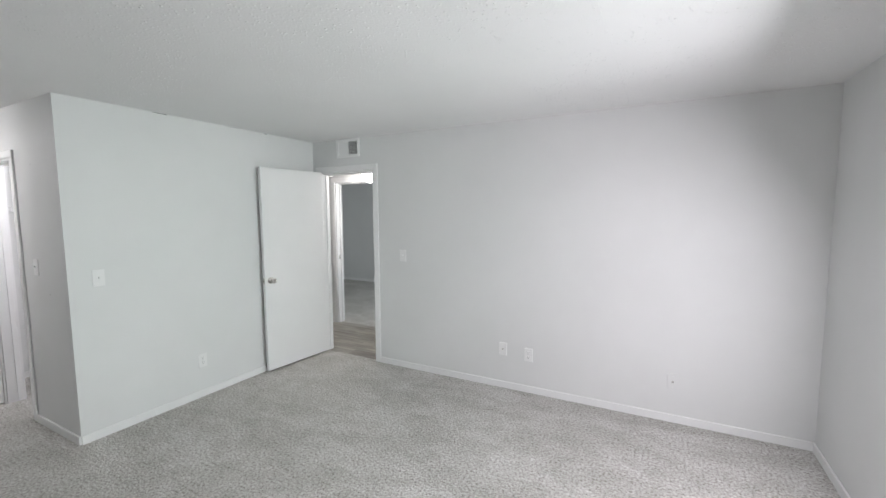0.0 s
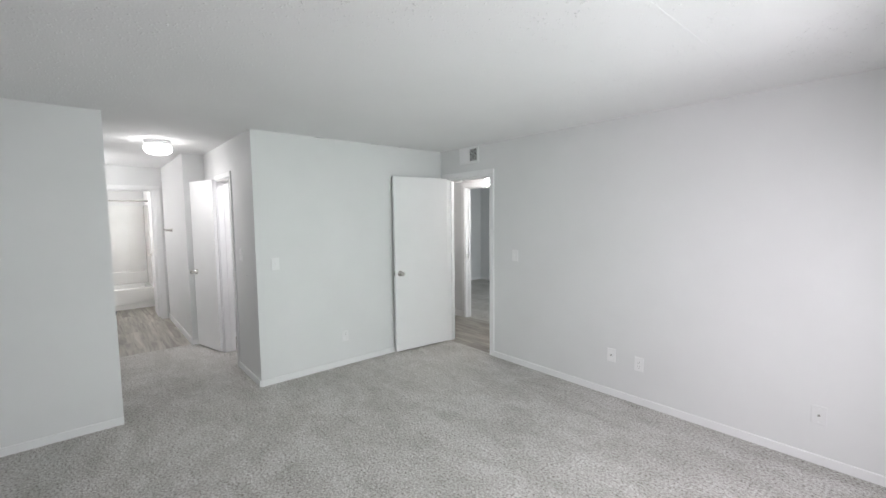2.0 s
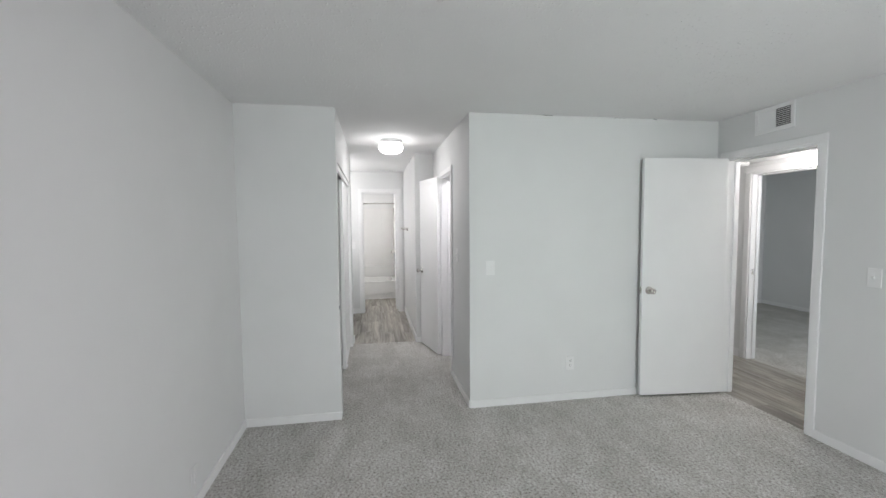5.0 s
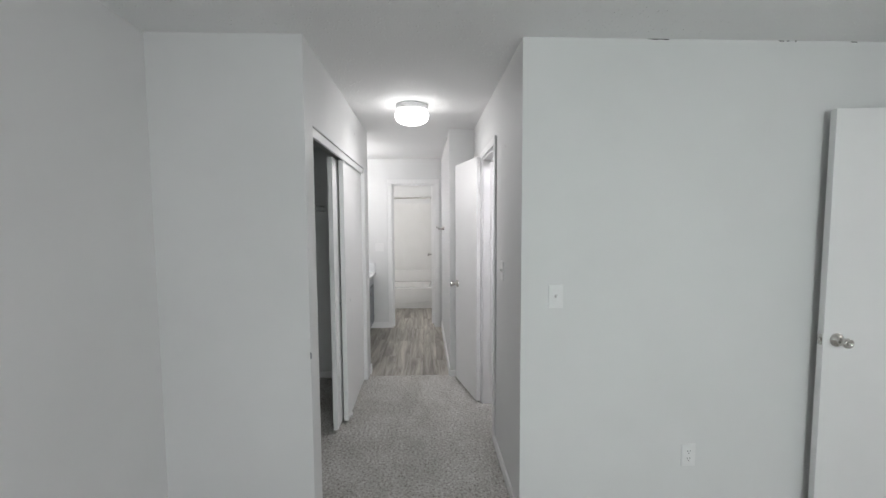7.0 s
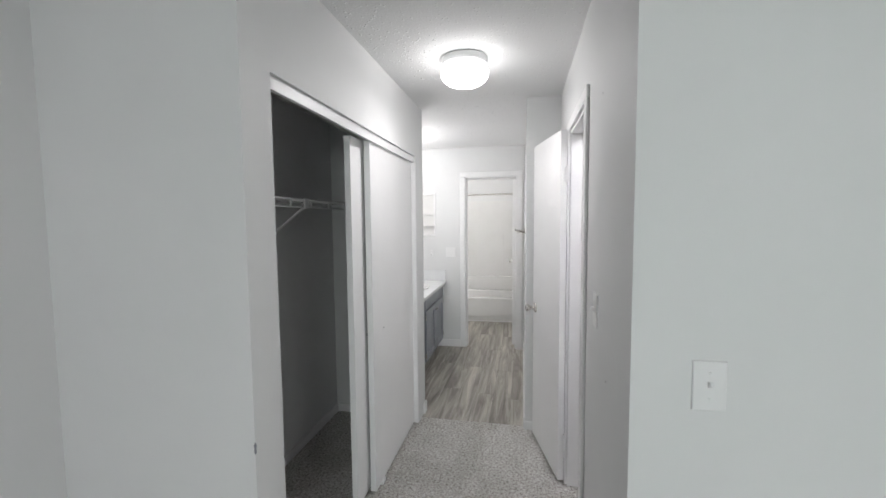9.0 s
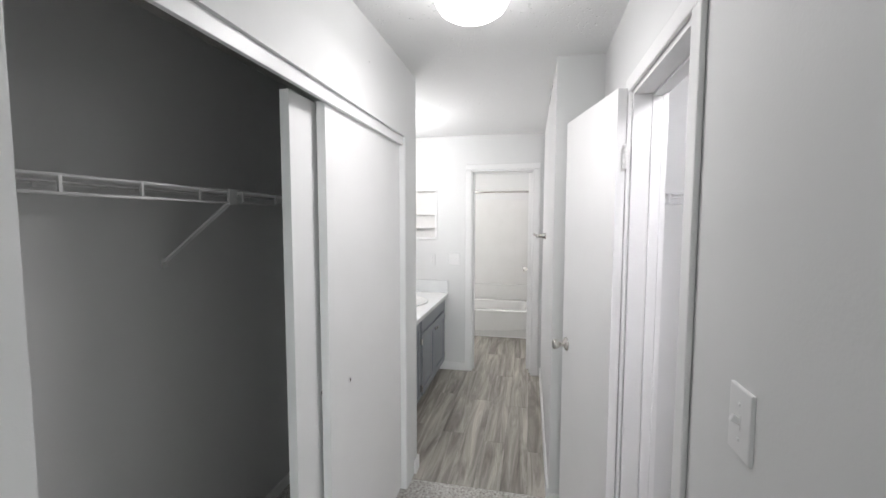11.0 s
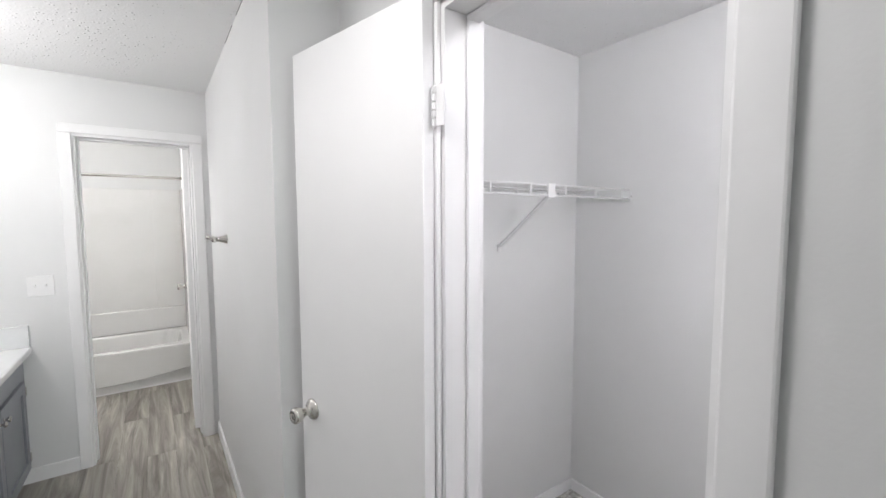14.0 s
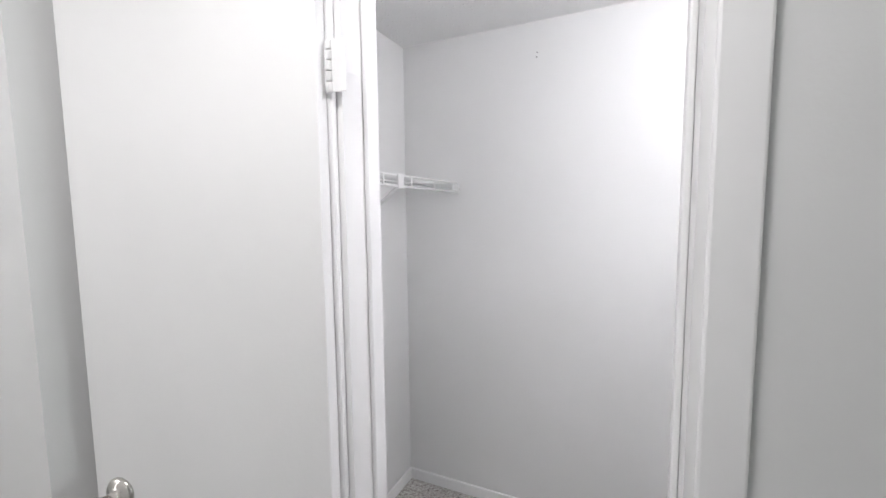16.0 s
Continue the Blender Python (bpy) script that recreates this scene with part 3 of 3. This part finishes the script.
def cabinet_door(x0, x1, knob_x, hinge_x):
    bm = B()
    z0, z1, y0, y1 = 0.125, 0.625, D + 0.001, D + 0.019
    for b in ((x0, x0 + 0.055, y0, y1, z0, z1), (x1 - 0.055, x1, y0, y1, z0, z1), (x0 + 0.055, x1 - 0.055, y0, y1, z1 - 0.055, z1), (x0 + 0.055, x1 - 0.055, y0, y1, z0, z0 + 0.055)):
        box(bm, *b, 0.0015)
    d = part("door", bm, CABINET, van)
    part("inset_panel", box(B(), x0 + 0.053, x1 - 0.053, y0, y0 + 0.008, z0 + 0.053, z1 - 0.053), CABINET, d)
    part("handle", lathe(B(), [(0.008, 0), (0.006, 0.003), (0.005, 0.012), (0.012, 0.016), (0.0145, 0.021), (0.012, 0.026), (0.004, 0.028)], pose(knob_x, y1, z1 - 0.055, -90), 20), CHROME, d, "brushed nickel knob")
    for z in (z0 + 0.06, z1 - 0.06):
        part("hinge", box(B(), hinge_x - 0.012, hinge_x + 0.012, D + 0.0005, y1 + 0.002, z - 0.025, z + 0.025, 0.003), CHROME, d, "nickel cabinet hinge")


cabinet_door(0.09, 0.519, 0.492, 0.081)
cabinet_door(0.527, 0.948, 0.556, 0.957)

top = thing("countertop", pose(VX0, YS, 0.756), "white cultured marble countertop with an oval basin", "countertop")
bm = box(B(), 0, L, 0.002, D + 0.04, 0, 0.040)
bmesh.ops.bevel(bm, geom=[e for e in bm.edges if all(v.co.y > D for v in e.verts)], offset=0.008, segments=3, profile=0.5, affect="EDGES")
part("slab", bm, COUNTER, top)
part("side_splash", box(B(), 0, 0.018, 0.02, D + 0.035, 0.0405, 0.165, 0.003), COUNTER, top)
part("back_splash", box(B(), 0.0, L, 0.002, 0.0195, 0.0405, 0.140, 0.003), COUNTER, top)
bm = B()
lathe(bm, [(0.235, 0.0402), (0.237, 0.048), (0.228, 0.053), (0.214, 0.050), (0.195, 0.046), (0.12, 0.0425), (0.03, 0.0415)], Matrix(), 48)
bmesh.ops.transform(bm, matrix=pose(0.55, 0.28, 0) @ Matrix.Diagonal((1.05, 0.82, 1, 1)), verts=bm.verts)
part("basin", bm, ACRYLIC, top, "white oval basin rim")
bar = thing("vanity_light", pose(-6.0, YS, 2.02), "white bar lamp on the wall over the vanity", "wall lamp")
part("bar", box(B(), -0.32, 0.32, 0.0, 0.05, -0.03, 0.05, 0.006), TRIM, bar)

# ---- recessed medicine cabinet without its door ----
med = thing("medicine_cabinet", pose(XB, -0.26, 1.345), "open recessed white medicine cabinet with two shelves", "cabinet")
part("back", box(B(), -0.062, -0.056, 0.001, 0.364, 0.001, 0.486), ACRYLIC, med)
for b in ((-0.056, 0.0, 0.001, 0.006, 0.001, 0.486), (-0.056, 0.0, 0.359, 0.364, 0.001, 0.486), (-0.056, 0.0, 0.0065, 0.3585, 0.001, 0.006), (-0.056, 0.0, 0.0065, 0.3585, 0.481, 0.486)):
    part("side", box(B(), *b), ACRYLIC, med)
for b in ((0.0005, 0.010, -0.012, 0.012, -0.012, 0.499), (0.0005, 0.010, 0.353, 0.377, -0.012, 0.499), (0.0005, 0.010, 0.0125, 0.3525, -0.012, 0.012), (0.0005, 0.010, 0.0125, 0.3525, 0.475, 0.499)):
    part("rim", box(B(), *b, 0.002), TRIM, med)
for z in (0.105, 0.240):
    part("shelf", box(B(), -0.055, -0.004, 0.0065, 0.3585, z, z + 0.007, 0.001), ACRYLIC, med)

# ---- robe hook on the vanity wall ----
tp = thing("robe_hook", pose(-6.06, YV, 1.41), "brushed nickel robe hook on the pale wall", "hook")
part("base", lathe(B(), [(0.025, 0), (0.025, 0.004), (0.021, 0.010), (0.016, 0.030), (0.012, 0.045), (0.012, 0.052)], pose(0, 0, 0, 90), 24), CHROME, tp)
part("ball", lathe(B(), [(0.006, 0.050), (0.014, 0.054), (0.018, 0.064), (0.014, 0.074), (0.006, 0.078)], pose(0, 0, 0, 90), 24), CHROME, tp)
for s in (-1, 1):
    arm = part("prong", tube(B(), (0, -0.066, 0), (s * 0.036, -0.088, 0.010), 0.006, 12), CHROME, tp)
    part("tip", lathe(B(), [(0.004, -0.010), (0.009, -0.006), (0.010, 0.0), (0.009, 0.006), (0.004, 0.010)], pose(s * 0.038, -0.090, 0.012), 16), CHROME, arm)

# ---- bathtub, surround, curtain rod ----
TX0, TX1 = -8.828, -8.065
tub = thing("bathtub", pose(TX0, YS + 0.002, 0), "white bathtub with a plain apron", "bathtub")
W, LY = TX1 - TX0, 1.09 - YS - 0.004
bm = B()
outer = [(0, 0), (W, 0), (W, LY), (0, LY)]
def ring(pts, z):
    return [bm.verts.new((x, y, z)) for x, y in pts]
def rounded(x0, x1, y0, y1, r, n=6):
    out = []
    for cx, cy, a0 in ((x1 - r, y1 - r, 0), (x0 + r, y1 - r, 90), (x0 + r, y0 + r, 180), (x1 - r, y0 + r, 270)):
        for i in range(n + 1):
            t = radians(a0 + 90 * i / n)
            out.append((cx + r * math.cos(t), cy + r * math.sin(t)))
    return out
levels = [(rounded(0, W - 0.028, 0, LY, 0.006), 0.0), (rounded(0, W - 0.028, 0, LY, 0.006), 0.325), (rounded(0, W, 0, LY, 0.006), 0.330), (rounded(0, W, 0, LY, 0.006), 0.345), (rounded(0.004, W - 0.004, 0.004, LY - 0.004, 0.01), 0.358), (rounded(0.015, W - 0.015, 0.015, LY - 0.015, 0.02), 0.362),
          (rounded(0.06, W - 0.075, 0.07, LY - 0.07, 0.14), 0.360), (rounded(0.07, W - 0.085, 0.08, LY - 0.08, 0.14), 0.345), (rounded(0.11, W - 0.12, 0.14, LY - 0.14, 0.13), 0.10), (rounded(0.17, W - 0.18, 0.20, LY - 0.20, 0.10), 0.05)]
rings = [ring(p, z) for p, z in levels]
for a_, b_ in zip(rings, rings[1:]):
    for i in range(len(a_)):
        f = bm.faces.new((a_[i], a_[(i + 1) % len(a_)], b_[(i + 1) % len(a_)], b_[i]))
bm.faces.new(rings[-1])
part("shell", bm, ACRYLIC, tub)
# the apron hangs in front of the recessed foot, with a bowed lower edge
bm = B()
cols = []
for i in range(25):
    y = 0.001 + (LY - 0.002) * i / 24
    z = 0.072 + 0.05 * ((y - 0.70) / 0.65) ** 2
    cols.append([bm.verts.new(p) for p in ((W - 0.027, y, 0.329), (W - 0.002, y, 0.329), (W - 0.004, y, z + 0.006), (W - 0.012, y, z), (W - 0.027, y, z))])
for p, q in zip(cols, cols[1:]):
    for k in range(5):
        bm.faces.new((p[k], p[(k + 1) % 5], q[(k + 1) % 5], q[k]))
bm.faces.new(cols[0])
bm.faces.new(cols[-1][::-1])
part("apron", bm, ACRYLIC, tub)
part("foot_strip", box(B(), W - 0.0275, W - 0.018, 0.001, LY - 0.001, 0.0, 0.012, 0.003), TRIM, tub, "white caulked strip along the floor")
sur = thing("tub_surround", pose(TX0, YS, 0.362), "white moulded tub surround panels", "shower wall", kind="structure")
part("back_panel", box(B(), 0.0, 0.012, 0.012, LY - 0.012, 0.002, 1.462, 0.003), ACRYLIC, sur)
part("ledge", box(B(), 0.012, 0.05, 0.012, LY - 0.012, 0.002, 0.23, 0.008), ACRYLIC, sur)
part("corner_panel", box(B(), 0.0125, 0.02, LY - 0.26, LY - 0.0125, 0.232, 1.462, 0.002), ACRYLIC, sur)
part("side_panel", box(B(), 0.0, W, LY - 0.011, LY + 0.0, 0.002, 1.462, 0.003), ACRYLIC, sur)
part("side_panel", box(B(), 0.0, W, 0.0005, 0.0115, 0.002, 1.462, 0.003), ACRYLIC, sur)
rod = thing("curtain_rod", pose(-8.03, YS, 1.885), "chrome shower curtain rod across the tub", "curtain rod")
part("tube", tube(B(), (0, 0.006, 0), (0, 1.09 - YS - 0.006, 0), 0.0125, 16), CHROME, rod)
for y, r in ((0.0, -90), (1.09 - YS, 90)):
    part("flange", lathe(B(), [(0.028, 0), (0.028, 0.004), (0.018, 0.010), (0.013, 0.020)], pose(0, y, 0, r), 20), CHROME, rod)

# nail holes left in the walls
for m_ in (pose(-4.30, YK, 2.22, 90), pose(-4.302, YK, 2.20, 90), pose(-3.46, YR, 1.93, 90), pose(-4.42, YC, 2.19, -90), pose(-3.33, YR, 1.02, 90)):
    nh = tagged(mesh_object("nail_hole", lathe(B(), [(0.0028, 0), (0.0026, 0.0006), (0.0008, 0.0008)], m_, 10), SLOT), "tiny dark nail hole in the wall", "nail hole", "nail holes")

# chips knocked out of the plaster corners
for x_, y_, z_ in ((XW, YC, 0.865),):
    bm = lathe(B(), [(0.001, -0.018), (0.004, -0.011), (0.003, 0.0), (0.0045, 0.008), (0.001, 0.018)], pose(x_, y_, z_), 7)
    tagged(mesh_object("plaster_chip", bm, CABINET), "small grey chip in the painted wall corner", "plaster chip", "plaster chips")

# hairline gaps along the joint of wall and ceiling
def joint_gap(x, y, dx, dy, w):
    bm = B()
    n = 6
    for k in range(n):
        s = k / n
        box(bm, x + dx * s, x + dx * (s + 1 / n) + (w if not dx else 0), y + dy * s, y + dy * (s + 1 / n) + (w if not dy else 0), H - 0.002 - 0.0012 * (k % 3), H + 0.0005)
    tagged(mesh_object("joint_gap", bm, SLOT), "thin dark gap along the ceiling joint", "crack", "ceiling joint gaps")


for y, l in ((1.98, 0.10), (2.62, 0.025), (2.66, 0.012), (2.70, 0.009), (2.98, 0.03)):
    joint_gap(XW - 0.0005, y, 0, l, 0.0018)
for x, l in ((-5.52, 0.16), (-5.85, 0.22)):
    joint_gap(x, YV - 0.0012, l, 0, 0.0016)

# strike plate on the far door jamb
sp = thing("strike_plate", pose(-3.632, 4.64, 0.95), "small nickel strike plate on the door jamb", "strike plate")
part("plate", box(B(), -0.0015, 0.001, -0.012, 0.012, -0.028, 0.028, 0.0005), CHROME, sp)


# ---- vinyl planks ----
def planks(parent, x0, x1, y0, y1, width=0.152, length=1.22):
    meshes = {}
    row, y = 0, y0
    while y < y1 - 1e-4:
        w = min(width, y1 - y)
        x = x0 - (row * 0.47 % 1.0) * length
        while x < x1 - 1e-4:
            a_, b_ = max(x, x0), min(x + length, x1)
            if b_ - a_ > 0.004:
                key = (round(b_ - a_, 4), round(w, 4))
                if key not in meshes:
                    bm = box(B(), 0.0004, b_ - a_ - 0.0004, 0.0004, w - 0.0004, -0.004, 0.0)
                    edges = [e for e in bm.edges if all(v.co.z > -0.001 for v in e.verts)]
                    bmesh.ops.bevel(bm, geom=edges, offset=0.0007, segments=1, affect="EDGES")
                    me = bpy.data.meshes.new("plank")
                    bm.to_mesh(me)
                    bm.free()
                    me.materials.append(VINYL)
                    meshes[key] = me
                ob = new("plank", meshes[key])
                ob.parent = parent
                ob.location = (a_, y, 0)
            x += length
        row += 1
        y += width


planks(sub_bath, -8.83, -5.012, YS, YV)
planks(sub_hall, -5.085, -1.0, YN + 0.03, 4.66)
